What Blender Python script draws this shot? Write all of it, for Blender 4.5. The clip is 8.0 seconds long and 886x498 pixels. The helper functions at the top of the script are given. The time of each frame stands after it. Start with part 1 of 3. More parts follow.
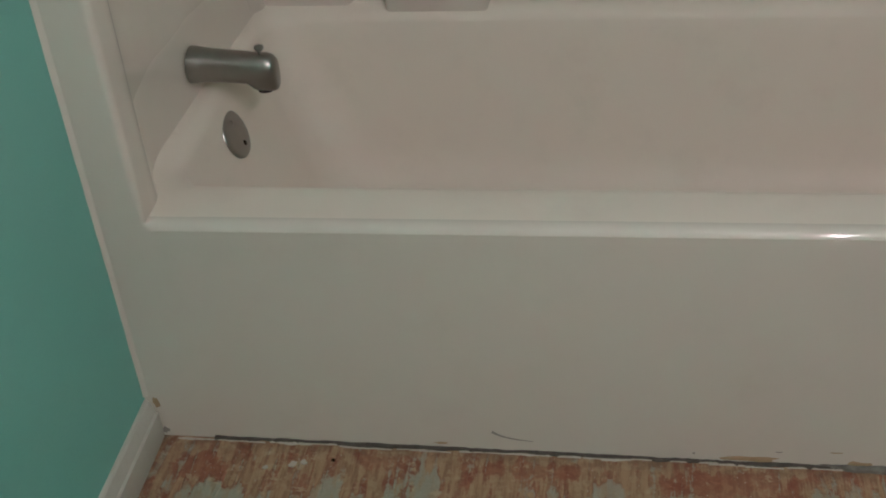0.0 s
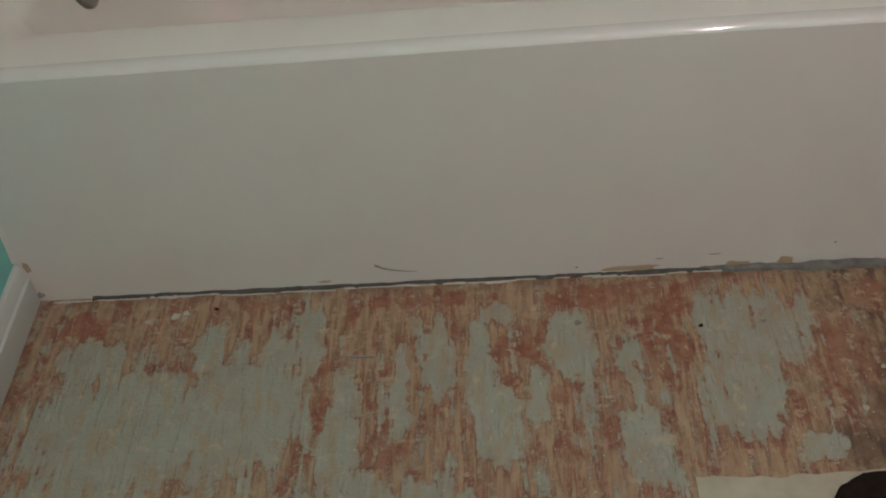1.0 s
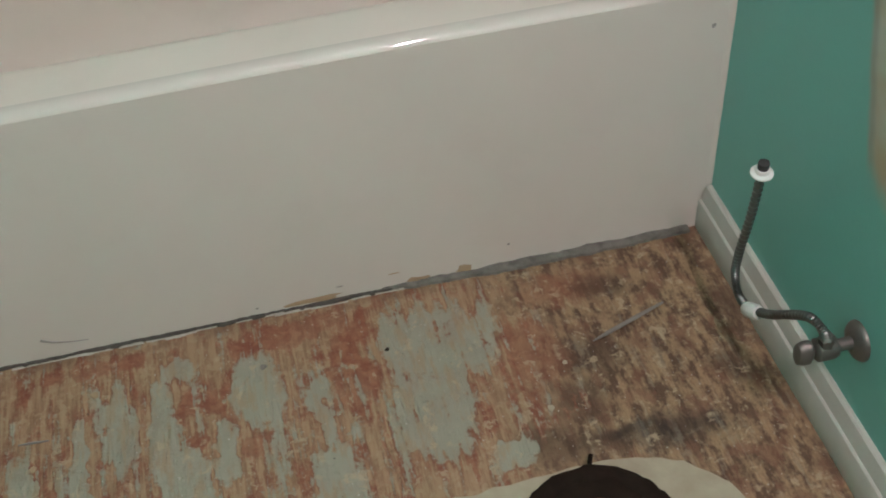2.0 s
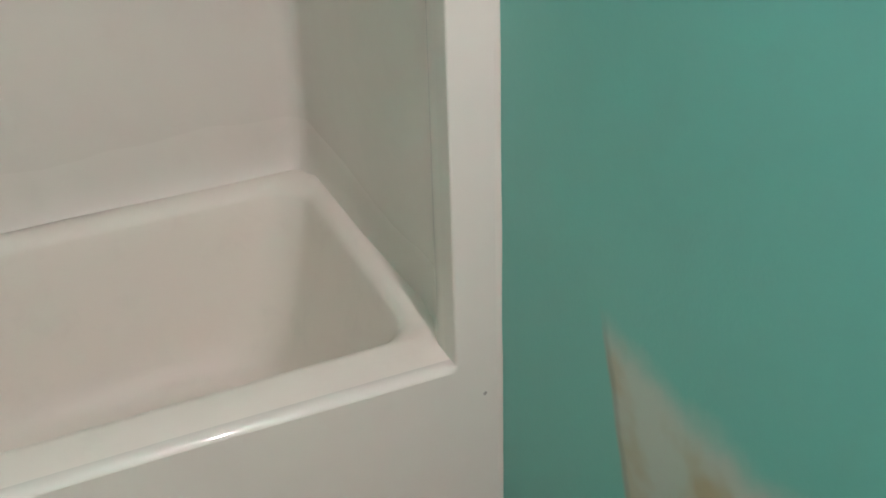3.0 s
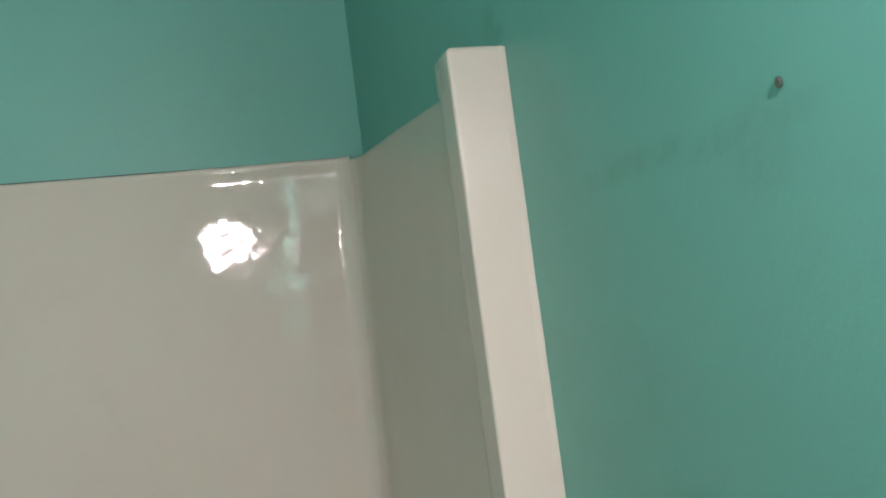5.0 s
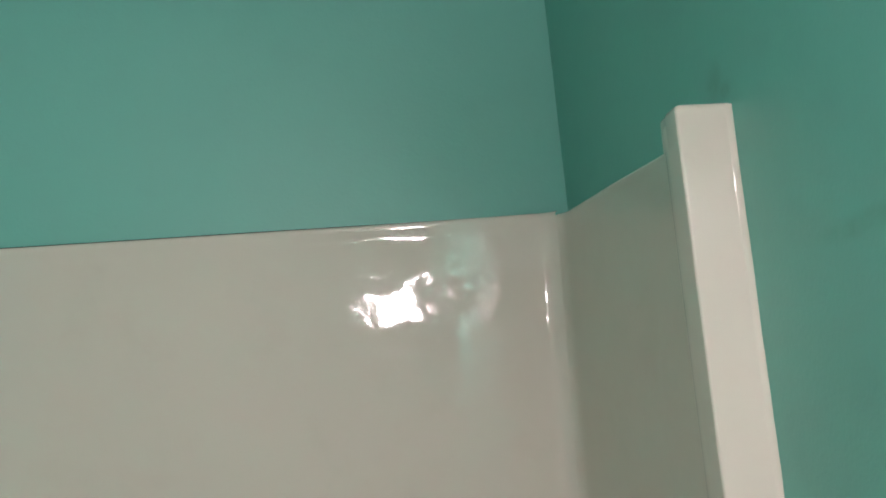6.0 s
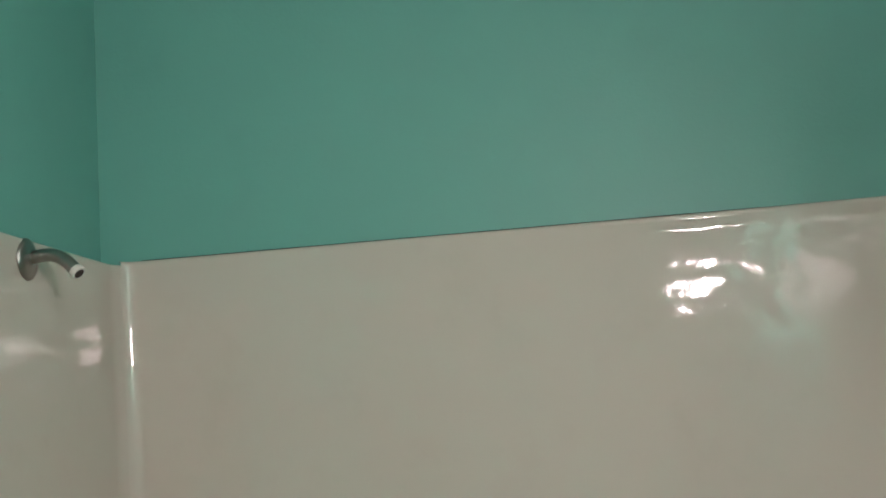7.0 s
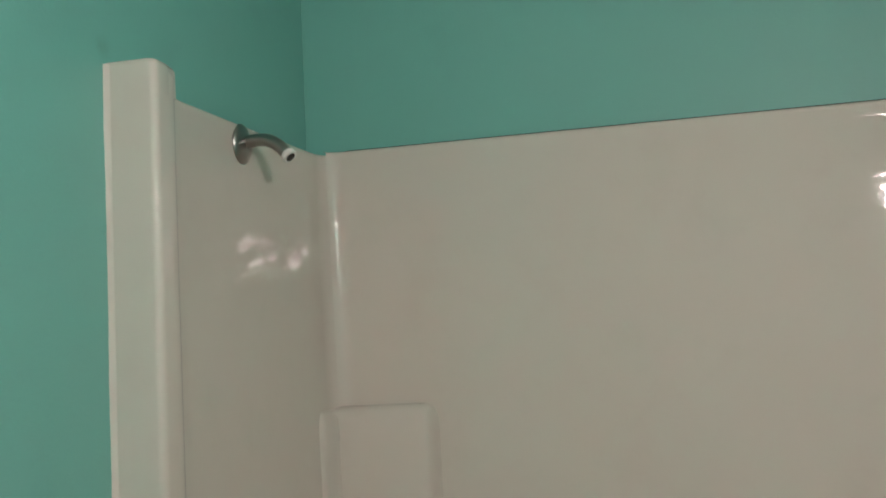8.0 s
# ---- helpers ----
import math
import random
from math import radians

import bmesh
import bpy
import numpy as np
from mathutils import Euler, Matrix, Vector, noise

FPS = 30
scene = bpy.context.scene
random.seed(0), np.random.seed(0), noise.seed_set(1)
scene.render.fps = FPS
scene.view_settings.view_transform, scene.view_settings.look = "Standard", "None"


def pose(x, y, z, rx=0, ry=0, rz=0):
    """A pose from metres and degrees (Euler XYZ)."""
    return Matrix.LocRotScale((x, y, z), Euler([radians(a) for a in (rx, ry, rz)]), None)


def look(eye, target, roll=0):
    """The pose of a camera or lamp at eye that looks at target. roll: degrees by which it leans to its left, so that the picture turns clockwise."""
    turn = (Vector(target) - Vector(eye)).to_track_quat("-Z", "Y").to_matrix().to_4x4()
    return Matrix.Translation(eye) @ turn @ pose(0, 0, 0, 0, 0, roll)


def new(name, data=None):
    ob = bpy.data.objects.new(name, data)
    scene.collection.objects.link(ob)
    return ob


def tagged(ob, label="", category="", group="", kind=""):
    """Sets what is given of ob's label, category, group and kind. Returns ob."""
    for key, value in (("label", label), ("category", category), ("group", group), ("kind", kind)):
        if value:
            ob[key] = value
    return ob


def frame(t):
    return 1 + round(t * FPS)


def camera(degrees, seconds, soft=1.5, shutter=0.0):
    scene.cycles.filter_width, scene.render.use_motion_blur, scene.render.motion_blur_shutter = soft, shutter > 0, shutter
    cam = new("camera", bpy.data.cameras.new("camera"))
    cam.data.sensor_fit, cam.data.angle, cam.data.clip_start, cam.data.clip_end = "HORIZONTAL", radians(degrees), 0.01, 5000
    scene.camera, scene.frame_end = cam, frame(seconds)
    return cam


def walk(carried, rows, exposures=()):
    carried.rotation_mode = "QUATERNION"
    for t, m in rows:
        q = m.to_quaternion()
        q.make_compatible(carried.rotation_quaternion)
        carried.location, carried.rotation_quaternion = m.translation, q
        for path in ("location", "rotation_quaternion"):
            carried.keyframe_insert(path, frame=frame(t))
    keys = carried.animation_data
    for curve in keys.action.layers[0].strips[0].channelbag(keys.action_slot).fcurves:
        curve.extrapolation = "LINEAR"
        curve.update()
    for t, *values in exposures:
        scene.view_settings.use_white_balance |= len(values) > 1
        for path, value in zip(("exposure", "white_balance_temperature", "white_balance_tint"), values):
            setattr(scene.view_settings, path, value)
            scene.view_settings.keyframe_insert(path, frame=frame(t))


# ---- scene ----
cam = camera(41.7, 8.0, soft=1.9)
PATH = [
    (0, (0.693, -1.241, 1.299), (0.425, 0.352, 0.12), -4.2),
    (0.5, (0.705, -1.252, 1.256), (0.485, 0.263, -0.03), -4.9),
    (1, (0.738, -1.257, 1.221), (0.626, 0.214, -0.13), -5.8),
    (1.5, (0.825, -1.226, 1.211), (0.929, 0.219, -0.167), -5.5),
    (2, (0.898, -1.19, 1.225), (1.157, 0.226, -0.163), -4.3),
    (2.1, (0.898, -1.19, 1.229), (1.215, 0.238, -0.135), -4.0),
    (2.2, (0.919, -1.182, 1.236), (1.269, 0.263, -0.102), -3.3),
    (3.3, (0.917, -1.246, 1.43), (1.663, 0.432, 0.637), -3.5),
    (3.5, (0.935, -1.243, 1.435), (1.678, 0.502, 0.799), -4.6),
    (4, (0.958, -1.269, 1.439), (1.606, 0.598, 1.136), -6.2),
    (4.2, (0.957, -1.278, 1.44), (1.601, 0.615, 1.235), -6.3),
    (5.3, (1.033, -1.269, 1.45), (1.6, 0.631, 1.715), -7.2),
    (5.5, (0.981, -1.297, 1.454), (1.522, 0.606, 1.75), -6.6),
    (6, (0.922, -1.303, 1.432), (1.264, 0.642, 1.739), -5.4),
    (6.5, (0.879, -1.326, 1.428), (0.973, 0.646, 1.747), -5.2),
    (7, (0.794, -1.326, 1.451), (0.645, 0.642, 1.765), -4.2),
    (7.5, (0.746, -1.336, 1.429), (0.379, 0.609, 1.713), -3.9),
    (8, (0.755, -1.331, 1.391), (0.293, 0.605, 1.593), -2.9),
]
EXPOSURE = [(0, -0.36, 6100, 32), (0.5, -0.36, 6080, 32), (1.0, -0.25, 6000, 34), (1.5, -0.08, 5900, 35), (2.0, 0.15, 5900, 29), (2.2, 0.26, 5900, 28), (3.3, 0.24, 5950, 30), (4.2, -0.06, 6000, 28),
            (5.5, -0.10, 6050, 26), (6.5, -0.16, 6130, 26), (7.0, -0.32, 6240, 27), (8.0, -0.32, 6350, 30)]
walk(cam, [(t, look(eye, target, roll)) for t, eye, target, roll in PATH], EXPOSURE)


W = 1.524          # room width between the side walls, the tub's length
D = 0.737          # face of the surround's back panel
RIM = 0.408        # height of the tub's front rim
TOPS = {1: 1.806, -1: 1.797}   # tops of the left and right front columns
FRONT = -2.7       # wall behind the camera
CEIL = 2.44

# ---- world and light ----
world = bpy.data.worlds.new("world")
scene.world = world
world.use_nodes = True
world.node_tree.nodes["Background"].inputs[0].default_value = (0.02, 0.02, 0.02, 1)
GLOBE_STRENGTH = 645
GLOBE_COLOUR = (1.0, 0.87, 0.76, 1)


# ---- materials ----
class Nodes:
    """Short hand for building one node material."""

    def __init__(self, name):
        self.m = bpy.data.materials.new(name)
        self.m.use_nodes = True
        self.t = self.m.node_tree
        self.b = self.t.nodes["Principled BSDF"]
        self.pos = self.t.nodes.new("ShaderNodeNewGeometry").outputs["Position"]

    def put(self, socket, value):
        if isinstance(value, bpy.types.NodeSocket):
            self.t.links.new(value, socket)
        elif value is not None:
            socket.default_value = value

    def set(self, **kw):
        for k, v in kw.items():
            self.put(self.b.inputs[k.replace("_", " ")], v)

    def scaled(self, sx, sy, sz, off=(0, 0, 0), src=None):
        n = self.t.nodes.new("ShaderNodeMapping")
        self.put(n.inputs["Vector"], self.pos if src is None else src)
        n.inputs["Scale"].default_value = (sx, sy, sz)
        n.inputs["Location"].default_value = off
        return n.outputs[0]

    def noise(self, scale, detail=3.0, rough=0.55, vec=None, colour=False):
        n = self.t.nodes.new("ShaderNodeTexNoise")
        self.put(n.inputs["Vector"], self.pos if vec is None else vec)
        n.inputs["Scale"].default_value = scale
        n.inputs["Detail"].default_value = detail
        n.inputs["Roughness"].default_value = rough
        return n.outputs["Color" if colour else "Fac"]

    def math(self, op, a, b=None, c=None):
        n = self.t.nodes.new("ShaderNodeMath")
        n.operation = op
        for s, v in zip(n.inputs, (a, b, c)):
            self.put(s, v)
        return n.outputs[0]

    def vmath(self, op, a, b=None):
        n = self.t.nodes.new("ShaderNodeVectorMath")
        n.operation = op
        self.put(n.inputs[0], a)
        self.put(n.inputs[1], b)
        return n.outputs["Value"] if op == "LENGTH" else n.outputs["Vector"]

    def step(self, v, lo, hi, a=0.0, b=1.0):
        n = self.t.nodes.new("ShaderNodeMapRange")
        n.interpolation_type = "SMOOTHSTEP"
        for s, x in zip(n.inputs, (v, lo, hi, a, b)):
            self.put(s, x)
        return n.outputs[0]

    def mix(self, f, a, b):
        n = self.t.nodes.new("ShaderNodeMix")
        n.data_type = "RGBA"
        for s, v in ((n.inputs[0], f), (n.inputs[6], a), (n.inputs[7], b)):
            if isinstance(v, tuple) and len(v) == 3:
                v = (*v, 1)
            self.put(s, v)
        return n.outputs[2]

    def bump(self, height, strength, distance, normal=None):
        n = self.t.nodes.new("ShaderNodeBump")
        n.inputs["Strength"].default_value = strength
        n.inputs["Distance"].default_value = distance
        self.put(n.inputs["Height"], height)
        if normal is not None:
            self.put(n.inputs["Normal"], normal)
        return n.outputs[0]

    def axes(self):
        n = self.t.nodes.new("ShaderNodeSeparateXYZ")
        self.put(n.inputs[0], self.pos)
        return n.outputs

    def marks(self, spots):
        """The union of soft ellipsoids (x, y, z, radii), for marks on walls."""
        out = None
        for x, y, z, rx, ry, rz in spots:
            q = self.vmath("MULTIPLY", self.vmath("SUBTRACT", self.pos, (x, y, z)), (1 / rx, 1 / ry, 1 / rz))
            d = self.step(self.vmath("LENGTH", q), 0.2, 1.2, 1.0, 0.0)
            out = d if out is None else self.math("MAXIMUM", out, d)
        return out

    def blobs(self, spots, warp, lo=0.7, hi=1.15):
        """The union of soft ellipses (x, y, rx, ry) on the floor, with edges that the warp makes ragged."""
        p = self.vmath("ADD", self.pos, warp)
        out = None
        for x, y, rx, ry in spots:
            q = self.vmath("MULTIPLY", self.vmath("SUBTRACT", p, (x, y, 0.0)), (1 / rx, 1 / ry, 0.0))
            d = self.step(self.vmath("LENGTH", q), lo, hi, 1.0, 0.0)
            out = d if out is None else self.math("MAXIMUM", out, d)
        return out


def gelcoat(name, coat, coat_rough, warm, cool, ripple=0.00022):
    k = Nodes(name)
    cloud = k.noise(2.2, 3)
    base = k.mix(cloud, warm, cool)
    base = k.mix(k.math("MULTIPLY", k.step(k.noise(7, 5, 0.65), 0.5, 0.75), 0.22), base, (0.55, 0.505, 0.435))
    x, y, z = k.axes()
    worn = k.math("MULTIPLY", k.step(y, 0.05, 0.09), k.step(k.math("ADD", z, k.math("MULTIPLY", cloud, 0.1)), 0.70, 0.46))
    coat = k.math("MULTIPLY", k.math("SUBTRACT", 1.0, k.math("MULTIPLY", worn, 0.6)), coat)
    coat_rough = k.math("ADD", k.math("MULTIPLY", worn, 0.42), coat_rough)
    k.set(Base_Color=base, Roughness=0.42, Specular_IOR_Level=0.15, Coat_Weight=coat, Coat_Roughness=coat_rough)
    wave = k.bump(k.noise(11, 1.5, 0.4, k.scaled(1, 1, 1.5)), 1.0, 0.0001 + 6.8 * ripple)
    wave = k.bump(k.noise(34, 2, 0.5), 1.0, ripple, wave)
    peel = k.bump(k.noise(260, 2), 0.25, 0.0003, wave)
    k.put(k.b.inputs["Normal"], peel)
    k.put(k.b.inputs["Coat Normal"], wave)
    return k.m


def wall_paint():
    k = Nodes("teal_wall_paint")
    tone = k.noise(3.0, 4)
    teal = k.mix(tone, (0.145, 0.450, 0.390), (0.165, 0.480, 0.420))
    x, y, z = k.axes()
    # bare board where the tank stood, with brushed paint edges
    soft = k.math("MULTIPLY", k.math("SUBTRACT", k.noise(9, 3), 0.5), 0.10)
    edge_y = k.math("ADD", y, k.math("MULTIPLY", k.math("SUBTRACT", z, 0.40), -0.33))
    edge_y = k.math("ADD", edge_y, k.math("MULTIPLY", soft, 0.2))
    inside = k.step(edge_y, -0.350, -0.338, 1.0, 0.0)
    inside = k.math("MULTIPLY", inside, k.step(k.math("ADD", z, soft), 0.36, 0.42))
    inside = k.math("MULTIPLY", inside, k.step(k.math("ADD", z, soft), 0.58, 0.66, 1.0, 0.0))
    inside = k.math("MULTIPLY", inside, k.step(y, -0.80, -0.76))
    inside = k.math("MULTIPLY", inside, k.step(x, 1.51, 1.515))
    board = k.mix(k.step(k.noise(6, 3), 0.45, 0.65), (0.50, 0.52, 0.45), (0.44, 0.35, 0.22))
    # darker line down the bare patch's side edge
    edge_line = k.math("MULTIPLY", k.step(edge_y, -0.362, -0.350), k.step(edge_y, -0.332, -0.340))
    board = k.mix(k.math("MULTIPLY", edge_line, 0.55), board, (0.22, 0.23, 0.20))
    # darker blotches at random, then dark marks above the columns and by the screw
    smudge = k.math("MULTIPLY", k.step(k.noise(5, 4), 0.55, 0.75), 0.25)
    teal = k.mix(smudge, teal, (0.125, 0.36, 0.325))
    dark_marks = k.marks([(W, 0.040, 1.835, 0.05, 0.030, 0.030), (W, 0.010, 1.815, 0.05, 0.022, 0.014), (W, -0.30, 1.594, 0.05, 0.14, 0.016), (W, -0.47, 1.586, 0.05, 0.13, 0.018),
                     (0.0, 0.0, 1.825, 0.05, 0.022, 0.018), (W, -0.50, 1.575, 0.05, 0.05, 0.05)])
    dark_marks = k.math("MULTIPLY", dark_marks, k.step(k.noise(22, 4), 0.30, 0.65, 0.2, 0.75))
    teal = k.mix(k.math("MULTIPLY", dark_marks, 0.55), teal, (0.105, 0.26, 0.20))
    k.set(Base_Color=k.mix(inside, teal, board), Roughness=0.42)
    k.put(k.b.inputs["Normal"], k.bump(k.math("ADD", k.noise(140, 3), k.noise(14, 2)), 0.3, 0.0012))
    return k.m


def subfloor():
    k = Nodes("scraped_plywood_subfloor")
    x, y, z = k.axes()
    warp = k.vmath("SCALE", k.vmath("SUBTRACT", k.noise(24, 3, 0.55, colour=True), (0.5, 0.5, 0.5)))
    warp.node.inputs["Scale"].default_value = 0.045
    bent = k.vmath("ADD", k.pos, warp)
    # scrape marks that run away from the tub, at two widths
    streak = k.noise(1, 3, 0.5, k.scaled(52, 6.5, 1))
    thin = k.noise(1, 4, 0.6, k.scaled(120, 12, 1, (3.1, 0, 0)))
    blot = k.noise(33, 3, 0.5, k.scaled(1, 0.7, 1, (2, 5, 0)))
    soft = k.noise(13, 3, 0.5)
    fine = k.noise(130, 4, 0.65)
    clump = k.noise(62, 4, 0.6, bent)

    def weigh(*pairs):
        out = None
        for tex, amount in pairs:
            term = k.math("MULTIPLY", k.math("SUBTRACT", tex, 0.5), amount)
            out = term if out is None else k.math("ADD", out, term)
        return out

    # ply with lighter and darker grain
    col = k.mix(k.step(thin, 0.36, 0.64), (0.385, 0.245, 0.140), (0.255, 0.145, 0.080))
    col = k.mix(k.math("MULTIPLY", k.step(clump, 0.47, 0.63), 0.65), col, (0.41, 0.295, 0.175))
    # rust-red backing that stuck in streaks and blotches
    red = k.blobs([(0.745, -0.135, 0.034, 0.036), (0.86, -0.045, 0.09, 0.030), (0.95, -0.11, 0.045, 0.11), (0.82, -0.232, 0.042, 0.026),
                   (1.20, -0.175, 0.060, 0.09), (1.28, -0.065, 0.08, 0.055), (0.60, -0.035, 0.12, 0.022), (0.09, -0.06, 0.05, 0.03),
                   (0.56, -0.28, 0.022, 0.10), (0.47, -0.20, 0.014, 0.11), (0.40, -0.035, 0.06, 0.02), (0.735, -0.19, 0.016, 0.03)], warp, 0.3, 1.2)
    rust = k.math("ADD", k.math("MULTIPLY", red, 0.34), weigh((streak, 0.9), (blot, 0.9), (thin, 0.5), (fine, 0.25)))
    rust = k.step(rust, -0.01, 0.17)
    rust_col = k.mix(k.step(clump, 0.35, 0.65), (0.215, 0.066, 0.036), (0.315, 0.125, 0.064))
    col = k.mix(k.math("MULTIPLY", rust, k.step(soft, 0.3, 0.6, 0.5, 0.9)), col, rust_col)
    # browner, damp stained ply towards the closet flange
    right = k.step(k.math("ADD", x, k.math("MULTIPLY", k.math("SUBTRACT", soft, 0.5), 0.40)), 1.13, 1.25)
    dab = k.noise(1, 4, 0.6, k.scaled(64, 22, 1, (0.3, 1, 0)))
    damp = k.mix(k.step(k.math("ADD", dab, weigh((fine, 0.35), (thin, 0.3))), 0.37, 0.60), (0.095, 0.050, 0.028), (0.335, 0.220, 0.120))
    damp = k.mix(k.math("MULTIPLY", k.step(blot, 0.50, 0.64), 0.65), damp, (0.185, 0.085, 0.048))
    damp = k.mix(k.math("MULTIPLY", k.step(clump, 0.60, 0.70), 0.65), damp, (0.44, 0.34, 0.215))
    col = k.mix(k.math("MULTIPLY", right, k.step(red, 0.2, 0.9, 0.92, 0.45)), col, damp)
    brown = k.blobs([(1.17, -0.32, 0.05, 0.045), (1.235, -0.27, 0.05, 0.05), (1.23, -0.345, 0.10, 0.024), (1.49, -0.16, 0.03, 0.05), (1.45, -0.27, 0.03, 0.04), (1.28, -0.20, 0.05, 0.05), (1.33, -0.08, 0.05, 0.03)], warp, 0.2, 1.25)
    col = k.mix(k.math("MULTIPLY", brown, 0.7), col, (0.070, 0.038, 0.022))
    black = k.blobs([(1.345, -0.352, 0.070, 0.028), (1.29, -0.335, 0.06, 0.016)], warp, 0.2, 1.25)
    col = k.mix(k.math("MULTIPLY", black, 0.78), col, (0.030, 0.020, 0.015))
    # grey-green residue of the old flooring, with a rust-red fringe
    spots = k.blobs([(1.075, -0.120, 0.098, 0.088), (1.045, -0.24, 0.070, 0.09), (0.82, -0.14, 0.040, 0.068), (0.635, -0.15, 0.024, 0.085),
                     (0.715, -0.075, 0.030, 0.030), (0.690, -0.17, 0.022, 0.10), (0.448, -0.11, 0.026, 0.075), (0.20, -0.26, 0.15, 0.13), (0.36, -0.24, 0.10, 0.12),
                     (0.50, -0.30, 0.028, 0.13), (0.715, -0.28, 0.035, 0.08), (0.90, -0.31, 0.035, 0.06), (0.16, -0.47, 0.2, 0.14),
                     (0.55, -0.48, 0.22, 0.12), (0.13, -0.13, 0.06, 0.05), (0.40, -0.15, 0.03, 0.05), (0.90, -0.20, 0.016, 0.08), (0.77, -0.23, 0.018, 0.06),
                     (1.13, -0.33, 0.035, 0.03), (0.58, -0.20, 0.014, 0.10), (0.30, -0.12, 0.03, 0.05)], warp, 0.45, 1.2)
    room_side = k.math("MULTIPLY", k.step(y, -0.08, -0.22), k.step(x, 1.08, 0.9))
    field = k.math("ADD", k.math("MULTIPLY", spots, 0.62), k.math("MULTIPLY", room_side, 0.11))
    field = k.math("ADD", field, weigh((streak, 1.5), (thin, 1.25), (blot, -0.5), (clump, 0.7), (fine, 0.5)))
    fringe = k.math("MULTIPLY", k.step(field, -0.06, 0.16), k.step(blot, 0.42, 0.58, 0.1, 0.8))
    col = k.mix(k.math("MULTIPLY", fringe, k.step(right, 1.0, 0.3)), col, rust_col)
    grey = k.math("MULTIPLY", k.math("MULTIPLY", k.step(field, 0.12, 0.38), k.step(k.math("SUBTRACT", right, spots), 0.2, 0.9, 1.0, 0.25)), k.step(soft, 0.30, 0.55, 0.80, 0.97))
    residue = k.mix(k.noise(17, 4, 0.6), (0.275, 0.268, 0.205), (0.375, 0.360, 0.275))
    residue = k.mix(k.math("MULTIPLY", k.step(k.noise(1, 4, 0.6, k.scaled(70, 16, 1, (9, 4, 0))), 0.47, 0.64), 0.7), residue, (0.35, 0.255, 0.155))
    col = k.mix(grey, col, residue)
    # smears and crumbs of cream adhesive, dark specks
    cream = k.math("MULTIPLY", k.step(k.noise(46, 4, 0.65, bent), 0.57, 0.66), k.step(streak, 0.38, 0.55))
    col = k.mix(k.math("MULTIPLY", cream, 0.7), col, (0.47, 0.365, 0.235))
    col = k.mix(k.math("MULTIPLY", k.step(k.noise(150, 3, 0.65), 0.67, 0.74), 0.8), col, (0.06, 0.038, 0.03))
    col = k.mix(k.math("MULTIPLY", k.step(k.noise(175, 2, 0.6, k.scaled(1, 1, 1, (5, 1, 0))), 0.69, 0.74), 0.8), col, (0.56, 0.52, 0.44))
    # patchy darker brown where the floor meets the tub and the baseboards
    rim = k.math("MAXIMUM", k.step(y, -0.035, -0.006), k.math("MAXIMUM", k.step(x, 0.05, 0.02), k.step(x, W - 0.05, W - 0.02)))
    rim = k.math("MULTIPLY", rim, k.step(k.noise(40, 4), 0.35, 0.6))
    col = k.mix(k.math("MULTIPLY", rim, 0.5), col, (0.13, 0.072, 0.042))
    k.set(Base_Color=col, Roughness=k.mix(grey, (0.70, 0.70, 0.70), (0.46, 0.46, 0.46)))
    h = k.math("ADD", k.math("MULTIPLY", grey, 0.7), k.math("ADD", k.math("MULTIPLY", rust, 0.6), weigh((thin, 1.4), (fine, 0.9), (clump, 1.2))))
    k.put(k.b.inputs["Normal"], k.bump(h, 0.75, 0.0022))
    return k.m


def plain(name, a, b, scale, rough, metal=0.0, bump=0.3, depth=0.0008, fine=120, shine=0.5):
    k = Nodes(name)
    k.set(Base_Color=k.mix(k.noise(scale, 4), a, b), Roughness=rough, Metallic=metal, Specular_IOR_Level=shine)
    k.put(k.b.inputs["Normal"], k.bump(k.noise(fine, 3), bump, depth))
    return k.m


def glow():
    k = Nodes("frosted_lamp_glass")
    k.set(Base_Color=(0.9, 0.9, 0.88, 1), Emission_Color=GLOBE_COLOUR, Emission_Strength=GLOBE_STRENGTH)
    return k.m


GEL = gelcoat("refinished_gelcoat", 1.0, 0.045, (0.66, 0.605, 0.53), (0.63, 0.59, 0.53))
SIDE = gelcoat("refinished_gelcoat_duller", 0.75, 0.04, (0.66, 0.605, 0.53), (0.63, 0.59, 0.53))
APRON = gelcoat("refinished_apron_gelcoat", 1.0, 0.05, (0.66, 0.605, 0.53), (0.63, 0.59, 0.53), 0.000008)
SATIN = gelcoat("refinished_satin_basin", 0.35, 0.32, (0.745, 0.68, 0.588), (0.72, 0.664, 0.588))
TEAL = wall_paint()
FLOOR = subfloor()
GLOW = glow()
WHITE = plain("white_trim_paint", (0.54, 0.53, 0.47), (0.42, 0.41, 0.36), 16, 0.4, 0, 0.5, 0.0015, 60)
CEILING = plain("flat_ceiling_paint", (0.86, 0.86, 0.83), (0.83, 0.83, 0.80), 5, 0.8)
# made-up colour for the unseen front wall, for warm bounce light
WARM_BOUNCE = plain("beige_bounce_paint", (0.64, 0.58, 0.51), (0.60, 0.54, 0.47), 5, 0.6)
NICKEL = plain("brushed_nickel", (0.36, 0.35, 0.33), (0.27, 0.26, 0.245), 30, 0.32, 1.0, 0.1)
DULL = plain("dull_chromed_brass", (0.24, 0.225, 0.20), (0.13, 0.12, 0.105), 45, 0.5, 0.8, 0.6)
BRAID = plain("braided_steel", (0.20, 0.21, 0.195), (0.11, 0.115, 0.105), 60, 0.42, 0.9, 0.5)
